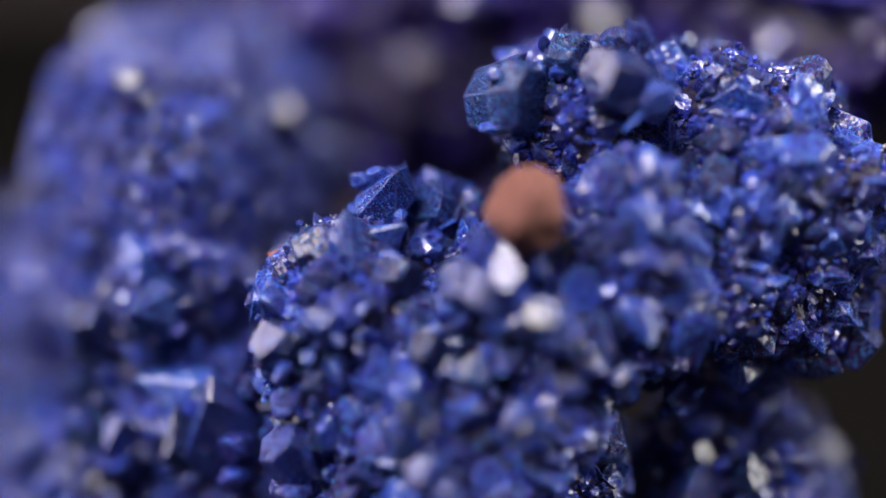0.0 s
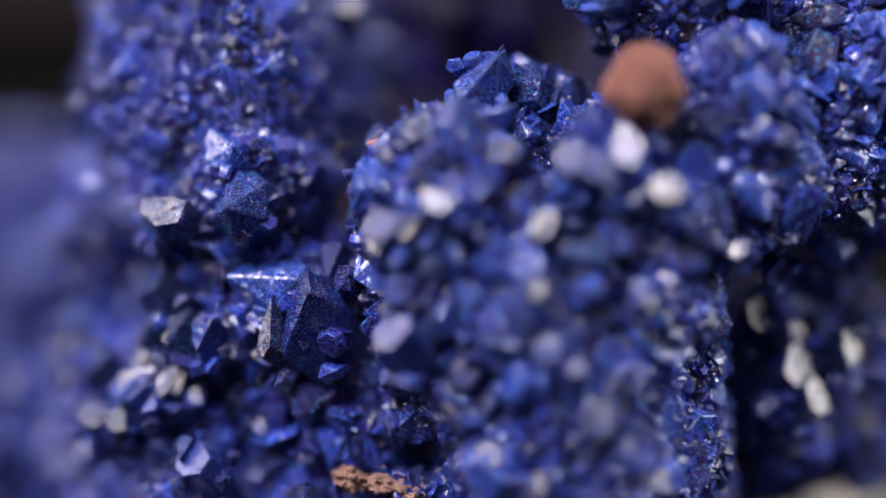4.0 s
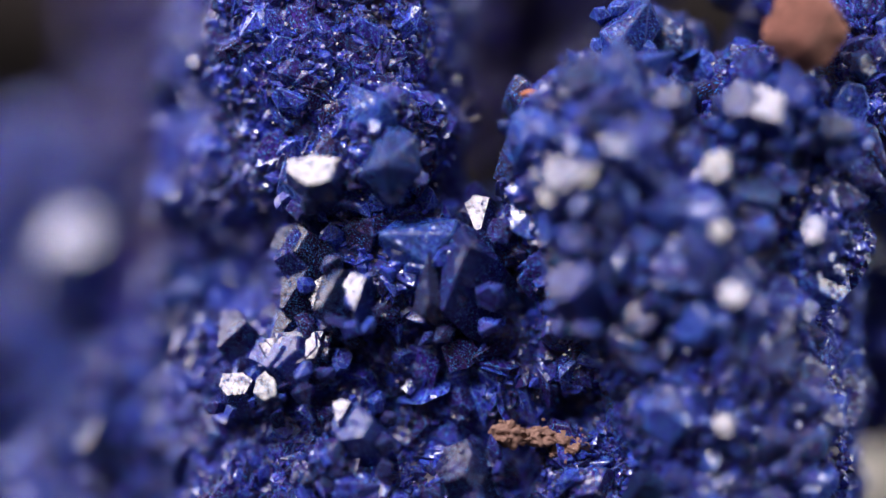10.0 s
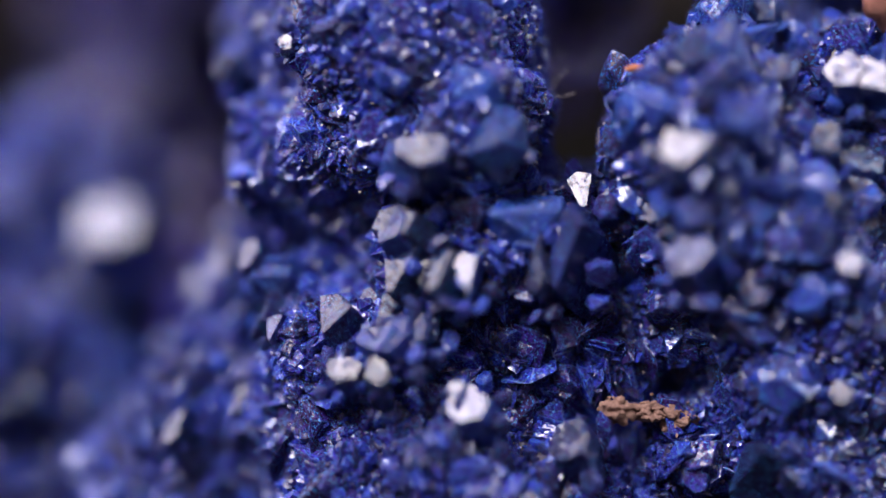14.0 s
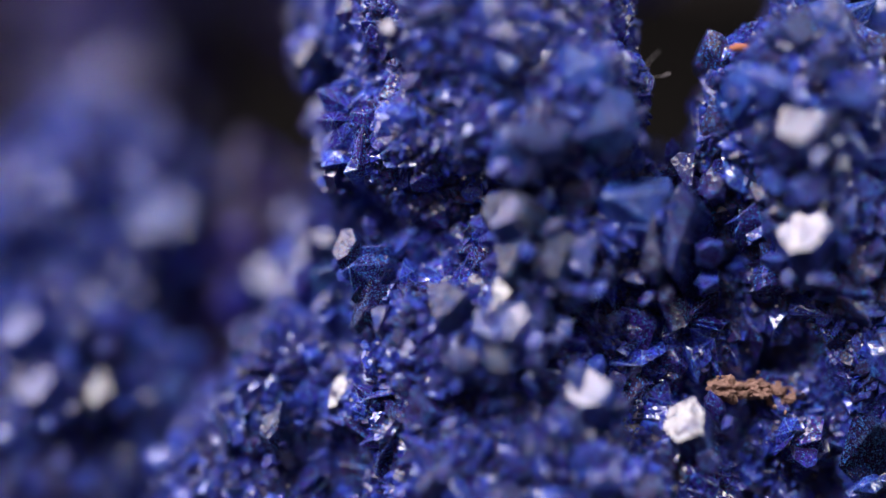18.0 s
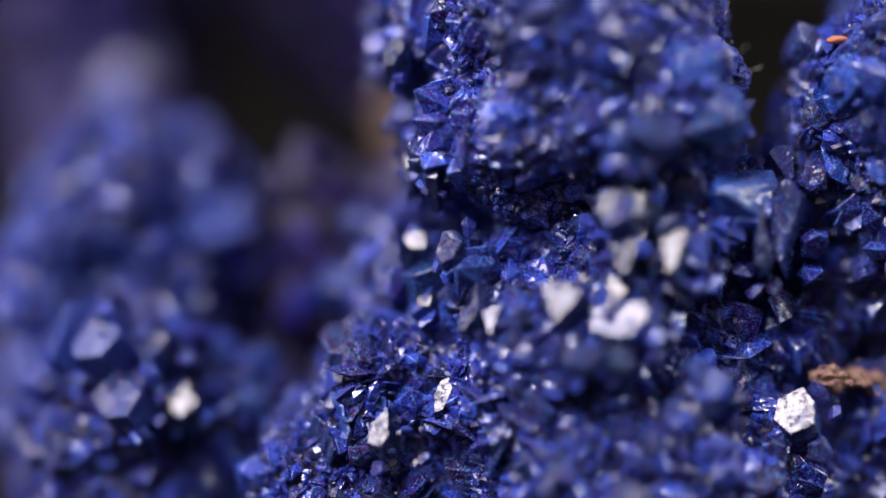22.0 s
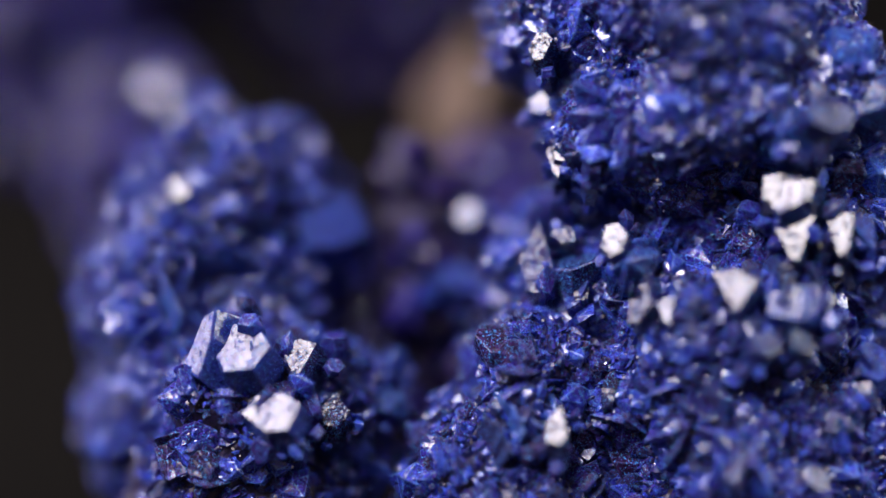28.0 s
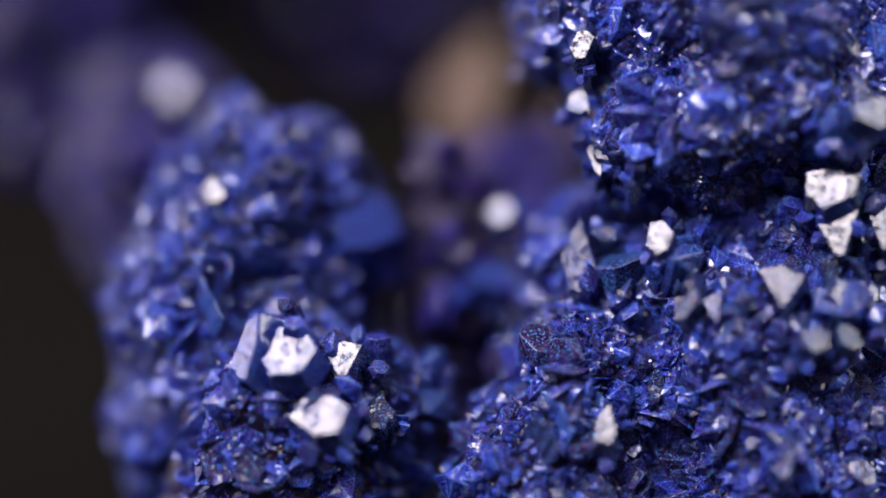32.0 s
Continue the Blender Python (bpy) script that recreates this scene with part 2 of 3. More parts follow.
# ---- the stone: its clusters as swellings (centre, half axes) in mm ----
CLUSTERS = {
    "column": [((4.6, -20.2, 14.5), (4.7, 5.4, 11.0)), ((4.9, -21.2, 13.5), (4.2, 5.2, 9.0)), ((2.8, -21.2, 20.3), (4.7, 4.7, 4.7)), ((1.2, -22.2, 23.0), (3.3, 3.3, 4.4)), ((6.3, -20.8, 23.0), (3.4, 3.2, 4.5)), ((2.9, -19.6, 26.2), (1.9, 1.7, 2.2))],
    "knob": [((10.8, -15.4, 26.6), (5.2, 4.6, 5.8)), ((6.6, -18.0, 29.8), (2.6, 2.6, 3.2)), ((9.4, -18.9, 26.0), (3.1, 3.3, 3.8))],
    "under_knob": [((10.6, -13.8, 16.8), (3.9, 4.2, 4.3))],
    "lobe": [((-8.9, -15.6, 27.0), (5.1, 4.8, 5.8)), ((-7.7, -19.7, 26.2), (4.2, 3.6, 5.4)), ((-6.4, -20.6, 23.6), (3.0, 3.2, 3.4)), ((-10.3, -17.9, 23.2), (2.7, 2.7, 2.9)), ((-8.9, -19.8, 23.0), (3.7, 3.0, 2.7)), ((-8.9, -18.0, 26.9), (3.9, 3.9, 5.5)), ((-8.5, -20.5, 26.4), (3.3, 2.8, 5.0)), ((-10.4, -19.7, 22.7), (2.6, 2.4, 2.4)), ((-11.4, -18.9, 22.8), (2.3, 2.2, 2.5))],
    "shelf": [((-6.7, -17.4, 9.5), (8.7, 8.1, 7.0)), ((-6.6, -21.6, 11.8), (6.6, 5.2, 4.6)), ((-7.4, -20.3, 15.4), (6.2, 4.9, 4.2)), ((-7.8, -17.6, 17.4), (5.6, 4.6, 3.6)), ((-5.6, -20.9, 19.9), (3.8, 3.5, 3.5)), ((-3.4, -19.6, 18.6), (3.0, 4.0, 3.6)), ((-15.4, -18.8, 10.4), (3.7, 3.7, 4.8)), ((-12.4, -16.5, 16.8), (2.3, 2.3, 3.7)), ((-2.7, -21.2, 16.6), (2.7, 2.6, 3.8)), ((0.5, -22.7, 12.1), (2.6, 2.4, 3.6)), ((-14.2, -18.6, 14.2), (2.6, 3.0, 3.4))],
    "pillar": [((-22.0, -13.3, 11.0), (3.9, 3.7, 6.1)), ((-19.4, -14.6, 13.8), (1.8, 1.8, 2.6)), ((-21.5, -8.8, 14.8), (4.2, 4.0, 6.8)), ((-20.4, -8.8, 17.0), (4.3, 3.8, 6.0))],
    "slim_pillar": [((-14.6, -11.6, 16.2), (2.1, 2.1, 5.5))],
    "back_wall": [((0.5, -6.8, 37.0), (7.0, 4.2, 8.4)), ((-3.2, -9.2, 31.4), (4.6, 3.6, 6.2)), ((10.5, -6.0, 33.0), (6.0, 4.0, 6.0)), ((-5.5, 8.6, 26.0), (6.5, 4.2, 6.5)), ((-8.8, -7.0, 13.8), (3.7, 3.0, 6.4))],
    "back_pillar": [((-18.0, 12.0, 22.6), (4.8, 3.8, 6.0)), ((-17.4, 8.0, 28.6), (5.0, 4.2, 7.0)), ((-19.4, 1.0, 18.4), (3.2, 4.0, 5.0)), ((-10.5, 8.0, 7.0), (4.4, 4.0, 8.0))],
}


BOXY = 2.2


def bumpy(swell, d):
    """The point of a swelling's knobbly skin in the direction d, in mm."""
    (cx, cy, cz), (rx, ry, rz) = swell
    f = (abs(d.x) ** BOXY + abs(d.y) ** BOXY + abs(d.z) ** BOXY) ** (-1 / BOXY)
    v = Vector((cx + rx * d.x * f, cy + ry * d.y * f, cz + rz * d.z * f))
    size = (rx + ry + rz) / 3
    clump = 1.5 * (0.33 - noise.voronoi(v * 0.36)[0][0]) + 0.6 * (0.33 - noise.voronoi(v * 0.85)[0][0])
    f *= 1 + (clump + 0.45 * noise.noise(v * 0.22) + 0.3 * noise.noise(v * 0.5)) / size
    return Vector((cx + rx * d.x * f, cy + ry * d.y * f, cz + rz * d.z * f))


def outward(swell, d):
    r = swell[1]
    return Vector([math.copysign(abs(c) ** (BOXY - 1), c) / k for c, k in zip(d, r)]).normalized()


def depth_in(swell, p):
    (cx, cy, cz), (rx, ry, rz) = swell
    return (abs((p.x - cx) / rx) ** BOXY + abs((p.y - cy) / ry) ** BOXY + abs((p.z - cz) / rz) ** BOXY) ** (1 / BOXY)


def covers(swell, p):
    """Whether p lies well under the knobbly skin of a swelling."""
    near = depth_in(swell, p)
    if near > 1.2 or near < 0.6:
        return near < 0.6
    c, r = swell
    d = Vector([(q - m) / k for q, m, k in zip(p, c, r)]).normalized()
    return (p - Vector(c)).length < (bumpy(swell, d) - Vector(c)).length - 0.3


ALL_SWELLS = [s for group in CLUSTERS.values() for s in group]


def skin_points(rng, swells, count, facing):
    """Points and outward ways on the open skin of a cluster."""
    found, tries = [], 0
    area = [s[1][0] * s[1][1] + s[1][1] * s[1][2] + s[1][0] * s[1][2] for s in swells]
    while len(found) < count and tries < count * 40:
        tries += 1
        s = rng.choices(swells, area)[0]
        d = Vector((rng.gauss(0, 1), rng.gauss(0, 1), rng.gauss(0, 1))).normalized()
        n = outward(s, d)
        if rng.random() > (1 if -n.y + 0.35 * n.z > facing else 0.12):
            continue
        p = bumpy(s, d)
        if p.z < 1.0 or any(o is not s and covers(o, p) for o in ALL_SWELLS):
            continue
        # the true way out on the clumped skin, from three points close by
        side = d.orthogonal().normalized() * 0.03
        other = d.cross(side)
        q = [bumpy(s, (d + side * math.cos(a) + other * math.sin(a)).normalized()) for a in (0.0, 2.09, 4.19)]
        way = (q[1] - q[0]).cross(q[2] - q[0]).normalized()
        n = (0.75 * (way if way.dot(n) > 0 else -way) + 0.35 * n).normalized()
        found.append((p, n))
    return found


def stand(rng, p, n, size, lean, sink):
    """The pose of a crystal of a size in mm that grows out of the skin at p."""
    # neighbours grow nearly parallel
    drift = noise.noise_vector(p * 0.45)
    way = (n + 0.7 * drift + lean * 0.6 * Vector((rng.gauss(0, 1), rng.gauss(0, 1), rng.gauss(0, 1)))).normalized()
    q = way.to_track_quat("Z", "Y") @ Euler((0, 0, 5 * noise.noise(p * 0.4 + Vector((9, 4, 2))) + rng.gauss(0, 0.45))).to_quaternion()
    stretch = Vector((rng.uniform(0.85, 1.35), rng.uniform(0.85, 1.2), rng.uniform(0.75, 1.15)))
    return Matrix.LocRotScale((p + n * (sink * size)) * MM, q, stretch * (size * MM))


# ---- the specimen ----
specimen = tagged(new("mineral_specimen"), "deep blue azurite crystal specimen with pale pinkish matrix on a turntable", "mineral")


def core_mesh(swells):
    verts, faces = [], []
    for s in swells:
        bm = bmesh.new()
        bmesh.ops.create_icosphere(bm, subdivisions=5, radius=1)
        base = len(verts)
        bm.verts.index_update()
        for v in bm.verts:
            p = bumpy(s, v.co.normalized())
            p.z = max(p.z, 0.05)
            verts.append(p * MM)
        faces += [[base + v.index for v in f.verts] for f in bm.faces]
        bm.free()
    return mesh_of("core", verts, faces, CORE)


def joined_crystals(name, items, mat):
    verts, faces = [], []
    for m, i in items:
        base = len(verts)
        vs, fs = SHAPES[i][:2]
        verts += [m @ Vector(v) for v in vs]
        faces += [[base + k for k in f] for f in fs]
    return mesh_of(name, verts, faces, mat)


# cluster: crystals for each square mm of skin, their sizes in mm, the same for the crust, lean, styles
COVER = {
    "column": (1.3, (0.5, 1.9), 15.0, (0.22, 0.85), 0.35, "block block blade wedge"),
    "knob": (1.4, (0.5, 1.9), 16.0, (0.20, 0.8), 0.40, "block block wedge blade"),
    "under_knob": (0.9, (0.6, 1.8), 8.0, (0.3, 0.9), 0.40, "block wedge point"),
    "lobe": (1.7, (0.45, 1.45), 22.0, (0.16, 0.75), 0.45, "block wedge blade wedge"),
    "shelf": (1.4, (0.5, 1.7), 15.0, (0.18, 0.85), 0.50, "block wedge blade plate point"),
    "pillar": (1.6, (0.45, 1.5), 18.0, (0.16, 0.7), 0.50, "plate blade plate wedge block"),
    # next two rows are sparse: the dark core between crystals stands in for shade
    "slim_pillar": (0.8, (0.6, 1.9), 1.2, (0.2, 0.6), 0.45, "point blade wedge"),
    "back_wall": (0.6, (0.9, 2.6), 0.8, (0.3, 0.8), 0.45, "block wedge"),
    "back_pillar": (0.6, (0.8, 2.0), 3.0, (0.4, 1.1), 0.45, "block wedge"),
}
# the finest crystals, powder on the larger ones, for each square mm
FINE = {"column": 5.0, "knob": 5.0, "lobe": 6.0, "shelf": 6.0, "pillar": 6.0}
HOMES = {}
for number, (title, swells) in enumerate(CLUSTERS.items()):
    rng = random.Random(100 + number)
    many, (a0, a1), few, (b0, b1), lean, styles = COVER[title]
    picks = [i for s in styles.split() for i in BY_STYLE[s]]
    # slim pillar and back take the crystals with shade in their colour
    stock = COATED_CRYSTALS if title in ("column", "knob") else SHADED_CRYSTALS if title in ("slim_pillar", "back_wall", "back_pillar") else CRYSTALS
    for k, swell in enumerate(swells):
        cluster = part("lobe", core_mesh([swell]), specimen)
        HOMES[title, k] = cluster
        r = swell[1]
        area = 4.2 * math.pi * (r[0] * r[1] + r[1] * r[2] + r[0] * r[2]) / 3
        small = []
        for p, n in skin_points(rng, [swell], int(few * area * 0.5), -0.25):
            size = b0 + (b1 - b0) * rng.random() ** 1.6
            small.append((stand(rng, p, n, size, lean + 0.15, -0.06), rng.choice(picks)))
        if title in FINE:
            for p, n in skin_points(rng, [swell], int(FINE[title] * area * 0.5), 0.0):
                small.append((stand(rng, p, n, rng.uniform(0.09, 0.24), lean + 0.3, rng.uniform(0.3, 1.6)), rng.choice(picks)))
        tagged(part("crystal_crust", joined_crystals("crust", small, SHADED_CRUST if stock is SHADED_CRYSTALS else CRUST), cluster, "crust of tiny blue crystals"), kind="stuff")
        for p, n in skin_points(rng, [swell], min(290, int(many * area * 0.5)), -0.15):
            size = a0 + (a1 - a0) * rng.random() ** 1.8
            ob = part("crystal", stock[rng.choice(picks)], cluster)
            ob.matrix_local = stand(rng, p, n, size, lean, -0.08)


# ---- single large crystals with one plain face ----
OUTLINES = {
    "tri": ((-0.5, 0.36), (-0.1, 0.5), (0.5, 0.40), (0.12, -0.5), (-0.05, -0.48)),
    "trap": ((-0.5, 0.35), (0.48, 0.5), (0.5, 0.05), (0.30, -0.5), (-0.32, -0.42)),
    "block": ((-0.42, 0.36), (0.10, 0.5), (0.48, 0.22), (0.42, -0.35), (-0.05, -0.5), (-0.5, -0.18)),
    "kite": ((-0.06, 0.5), (0.5, -0.12), (0.22, -0.5), (-0.30, -0.45), (-0.46, -0.02)),
}
face_rng = random.Random(5)


def crowd(title, k, p, way, side, top, w, h):
    """Smaller crystals that grow round the foot of a large one."""
    stock = COATED_CRYSTALS if title in ("column", "knob") else CRYSTALS
    mean = (w + h) / 2
    for q in range(7):
        a = q * 0.9 + face_rng.uniform(-0.3, 0.3)
        out = side * math.cos(a) * w + top * math.sin(a) * h
        spot = p + out * face_rng.uniform(0.62, 0.9) - way * (mean * face_rng.uniform(0.55, 0.85))
        size = mean * face_rng.uniform(0.4, 0.75)
        aim = (way + 0.7 * out.normalized() + 0.3 * noise.noise_vector(spot)).normalized()
        turn = aim.to_track_quat("Z", "Y") @ Euler((0, 0, face_rng.uniform(0, 6.28))).to_quaternion()
        ob = part("crystal", stock[face_rng.randrange(len(stock))], HOMES[title, k])
        ob.matrix_local = Matrix.LocRotScale(spot * MM, turn, Vector((size, size, size)) * MM)


def facet(kind, title, k, x, y, z, az, el, w, h):
    """A crystal whose plain face is centred at x, y, z and faces the bearing az, el; w by h mm."""
    # proud of the crowd, towards the side from which the face shines
    az, el, w, h = az - 2, el - 5, 0.9 * w, 0.9 * h
    x += 0.45 * math.cos(radians(az + 13))
    y += 0.45 * math.sin(radians(az + 13))
    z += 0.09
    wide = max(w, h)
    front, rings = OUTLINES[kind], []
    uneven = [(u + face_rng.uniform(-0.1, 0.1), v + face_rng.uniform(-0.1, 0.1)) for u, v in front]
    deep = 1.0 * wide + 0.5
    for scale, back, slip in ((0.93, 0.0, 0.0), (1.0, 0.035, 0.0), (1.16, 0.42, 0.10), (0.85, 1.0, 0.35)):
        ring = []
        for u, v in uneven:
            j = face_rng.uniform(-0.03, 0.03) if back > 0.1 else 0
            ring.append(((u * scale + j) * w * MM, (v * scale - slip + j) * h * MM, -back * deep * MM))
        rings.append(ring)
    n = len(front)
    verts = [p for ring in rings for p in ring]
    faces = [tuple(reversed(range(n))), tuple(range(3 * n, 4 * n))]
    for i in range(3):
        for q in range(n):
            a, b = i * n + q, i * n + (q + 1) % n
            faces.append((a, b, b + n, a + n))
    me = mesh_of("crystal", verts, faces, FACE)
    ob = part("crystal", me, HOMES[title, k], "large crystal with a plain bright face")
    way = Vector((math.cos(radians(az)) * math.cos(radians(el)), math.sin(radians(az)) * math.cos(radians(el)), math.sin(radians(el))))
    side = Vector((0, 0, 1)).cross(way).normalized()
    top = way.cross(side)
    m = Matrix((side, top, way)).transposed().to_4x4()
    m.translation = mm(x, y, z)
    ob.matrix_local = m @ pose(0, 0, 0, 0, 0, face_rng.uniform(-14, 14))
    crowd(title, k, Vector((x, y, z)), way, side, top, w, h)
    return ob


def big_crystal(style, title, k, x, y, z, az, el, size):
    """A large crystal of an ordinary shape that points at the bearing az, el."""
    way = Vector((math.cos(radians(az)) * math.cos(radians(el)), math.sin(radians(az)) * math.cos(radians(el)), math.sin(radians(el))))
    vs, fs, slots = WORN_SHAPES[face_rng.choice(BY_STYLE[style])]
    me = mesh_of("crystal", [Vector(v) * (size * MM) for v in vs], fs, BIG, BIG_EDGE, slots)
    ob = part("crystal", me, HOMES[title, k])
    q = way.to_track_quat("Z", "Y") @ Euler((0, 0, face_rng.uniform(0, 6.28))).to_quaternion()
    ob.matrix_local = Matrix.LocRotScale(mm(x, y, z) - way * (0.3 * size * MM), q, None)
    side = Vector((0, 0, 1)).cross(way).normalized()
    crowd(title, k, Vector((x, y, z)) + way * (0.15 * size), way, side, way.cross(side), 0.5 * size, 0.5 * size)
    return ob


OUT = Vector((-0.35, -0.50, 0.10))


def ridge(title, k, a, b, lift, thick):
    """A thin jagged plate of crystal that stands along the line from a to b (mm)."""
    proud = OUT if title == "pillar" else Vector()
    a, b = Vector(a) + proud, Vector(b) + proud
    along = (b - a).normalized()
    up = (Vector((0, -0.75, 0.65)) - along * along.dot(Vector((0, -0.75, 0.65)))).normalized()
    side = along.cross(up)
    n, verts, faces = 13, [], []
    for q in range(n):
        u = q / (n - 1)
        c = a.lerp(b, u) + side * (0.12 * noise.noise(Vector((u * 5, a.x, a.z))))
        high = lift * (0.35 + 0.75 * math.sin(math.pi * min(1, u * 1.1 + 0.05))) * face_rng.uniform(0.75, 1.1)
        for away, rise in ((-thick, -1.3), (-thick * 0.6, high * 0.8), (0.0, high), (thick * 0.6, high * 0.8), (thick, -1.3)):
            verts.append((c + side * away + up * rise) * MM)
    for q in range(n - 1):
        for w in range(4):
            i = q * 5 + w
            faces.append((i, i + 1, i + 6, i + 5))
    faces += [(4, 3, 2, 1, 0), tuple(5 * (n - 1) + w for w in range(5))]
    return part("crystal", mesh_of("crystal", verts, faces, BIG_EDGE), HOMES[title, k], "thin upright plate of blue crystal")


facet("tri", "shelf", 4, -8.04, -24.09, 19.92, -91, 42, 1.07, 1.76)
facet("tri", "shelf", 4, -6.56, -24.80, 20.00, -101, 40, 0.97, 1.57)
facet("trap", "shelf", 2, -8.73, -24.74, 18.03, -93, 42, 1.87, 1.13)
facet("block", "shelf", 2, -10.35, -24.85, 16.95, -95, 42, 1.25, 1.04)
facet("block", "shelf", 2, -9.33, -25.23, 16.97, -95, 45, 0.80, 1.15)
facet("tri", "shelf", 4, -2.86, -22.99, 22.10, -105, 37, 1.06, 1.42)
facet("tri", "shelf", 4, -3.40, -24.40, 20.48, -129, 23, 1.33, 3.02)
big_crystal("wedge", "lobe", 2, -5.48, -24.17, 24.38, -82, 42, 3.06)
facet("block", "lobe", 2, -7.91, -24.46, 23.75, -94, 40, 1.95, 1.27)
facet("block", "shelf", 2, -13.49, -21.29, 15.11, -116, 42, 0.62, 1.62)
facet("block", "shelf", 7, -13.46, -18.53, 19.48, -123, 42, 0.97, 0.66)
facet("trap", "shelf", 3, -13.46, -19.63, 17.93, -127, 37, 0.67, 1.00)
big_crystal("wedge", "shelf", 3, -12.42, -21.48, 19.28, -113, 46, 2.24)
facet("tri", "shelf", 2, -12.32, -22.77, 17.78, -131, 41, 0.62, 1.21)
facet("kite", "shelf", 7, -14.13, -18.41, 18.80, -140, 32, 1.30, 3.30)
facet("block", "shelf", 7, -13.76, -19.01, 17.17, -143, 40, 1.33, 1.92)
facet("block", "shelf", 3, -13.00, -21.00, 19.77, -141, 41, 0.89, 1.26)
facet("tri", "shelf", 2, -10.45, -23.80, 18.44, -133, 44, 1.58, 1.45)
facet("trap", "shelf", 2, -9.16, -24.64, 17.97, -129, 42, 1.75, 1.19)
facet("tri", "shelf", 4, -8.37, -24.07, 19.88, -139, 36, 1.40, 1.79)
facet("tri", "shelf", 4, -7.19, -24.68, 20.07, -135, 41, 0.96, 1.62)
facet("block", "shelf", 4, -8.45, -23.64, 21.38, -137, 39, 1.74, 1.39)
facet("block", "shelf", 4, -8.50, -23.67, 21.29, -145, 39, 1.57, 1.79)
facet("kite", "shelf", 3, -12.48, -22.12, 18.07, -169, 30, 1.15, 1.88)
facet("block", "pillar", 0, -23.15, -15.60, 16.32, -139, 46, 2.04, 2.01)
facet("tri", "pillar", 0, -21.40, -15.99, 15.95, -141, 44, 1.51, 1.65)
facet("block", "pillar", 0, -24.04, -14.84, 16.31, -173, 28, 1.25, 2.63)
facet("block", "pillar", 0, -22.82, -16.85, 14.56, -138, 44, 1.93, 1.51)
facet("block", "pillar", 0, -22.46, -17.08, 14.08, -141, 46, 0.79, 0.92)
big_crystal("wedge", "pillar", 1, -18.58, -16.31, 14.04, -132, 25, 1.83)
big_crystal("wedge", "pillar", 1, -18.09, -15.61, 15.01, -131, 25, 1.64)
facet("block", "knob", 1, 8.56, -20.24, 31.94, -118, 17, 1.95, 2.35)
facet("block", "knob", 0, 13.00, -17.60, 29.80, -88, 34, 1.15, 1.55)
big_crystal("block", "knob", 1, 6.21, -20.69, 31.07, -32, 9, 3.06)
big_crystal("block", "knob", 1, 6.87, -19.57, 32.65, -69, 46, 2.05)
big_crystal("block", "knob", 0, 11.90, -17.90, 30.60, -84, 12, 3.10)
facet("kite", "column", 4, 6.64, -23.48, 26.45, -83, 38, 1.22, 1.84)
facet("block", "column", 4, 7.97, -23.93, 25.19, -87, 39, 1.21, 0.92)
big_crystal("block", "column", 3, -0.94, -24.33, 25.14, -74, 46, 2.25)
big_crystal("wedge", "column", 3, 2.30, -23.42, 26.99, -61, 44, 2.24)
big_crystal("wedge", "column", 3, 1.87, -22.27, 27.95, -79, 18, 2.49)
facet("block", "column", 2, 4.53, -24.52, 23.98, -100, 39, 1.03, 1.43)
facet("block", "knob", 0, 9.48, -19.38, 22.86, -99, 38, 1.05, 0.81)
facet("tri", "knob", 0, 10.41, -18.61, 21.94, -103, 40, 0.89, 1.05)
facet("trap", "column", 3, 1.48, -25.82, 24.77, -91, 39, 1.14, 0.82)
facet("trap", "column", 3, 0.35, -25.83, 23.95, -96, 40, 1.23, 0.83)
facet("block", "column", 3, -0.53, -25.44, 23.24, -96, 36, 0.64, 0.73)
facet("block", "column", 4, 5.78, -23.89, 25.93, -110, 39, 2.11, 1.36)
facet("block", "column", 4, 5.21, -23.70, 25.97, -117, 38, 1.41, 1.47)
facet("trap", "column", 3, -0.12, -25.79, 23.96, -111, 40, 1.56, 1.24)
facet("block", "shelf", 2, -6.53, -25.59, 15.99, -111, 42, 1.74, 1.61)
facet("tri", "shelf", 2, -8.81, -24.03, 18.70, -120, 42, 1.03, 1.20)
facet("block", "shelf", 1, -3.19, -25.30, 14.77, -126, 42, 1.45, 1.65)
facet("block", "column", 2, 0.29, -25.79, 20.67, -124, 39, 1.65, 1.78)
facet("trap", "shelf", 2, -8.88, -24.69, 18.00, -126, 43, 1.91, 1.42)
facet("trap", "shelf", 2, -8.48, -24.69, 18.10, -88, 42, 1.83, 1.17)
facet("kite", "pillar", 0, -20.61, -16.72, 14.47, -115, 45, 0.86, 1.35)
facet("block", "slim_pillar", 0, -13.91, -13.68, 19.31, -140, 39, 0.93, 0.97)
facet("trap", "column", 4, 9.68, -22.14, 23.10, -90, 35, 1.06, 0.69)
facet("block", "column", 4, 7.54, -24.24, 21.87, -89, 42, 0.78, 0.93)
facet("block", "column", 4, 8.00, -23.86, 25.18, -85, 39, 1.21, 1.01)
facet("block", "lobe", 1, -7.62, -21.78, 31.05, -75, 33, 0.84, 0.77)
facet("kite", "shelf", 2, -7.94, -23.92, 18.76, -80, 43, 1.10, 2.42)
facet("kite", "shelf", 4, -4.22, -24.70, 20.07, -117, 23, 0.91, 2.33)
facet("block", "shelf", 7, -13.35, -18.59, 14.51, -113, 44, 0.53, 1.65)
facet("tri", "column", 1, 2.33, -25.82, 13.84, -162, 31, 1.15, 2.08)
facet("tri", "shelf", 2, -6.93, -25.55, 16.34, -98, 42, 0.62, 0.91)
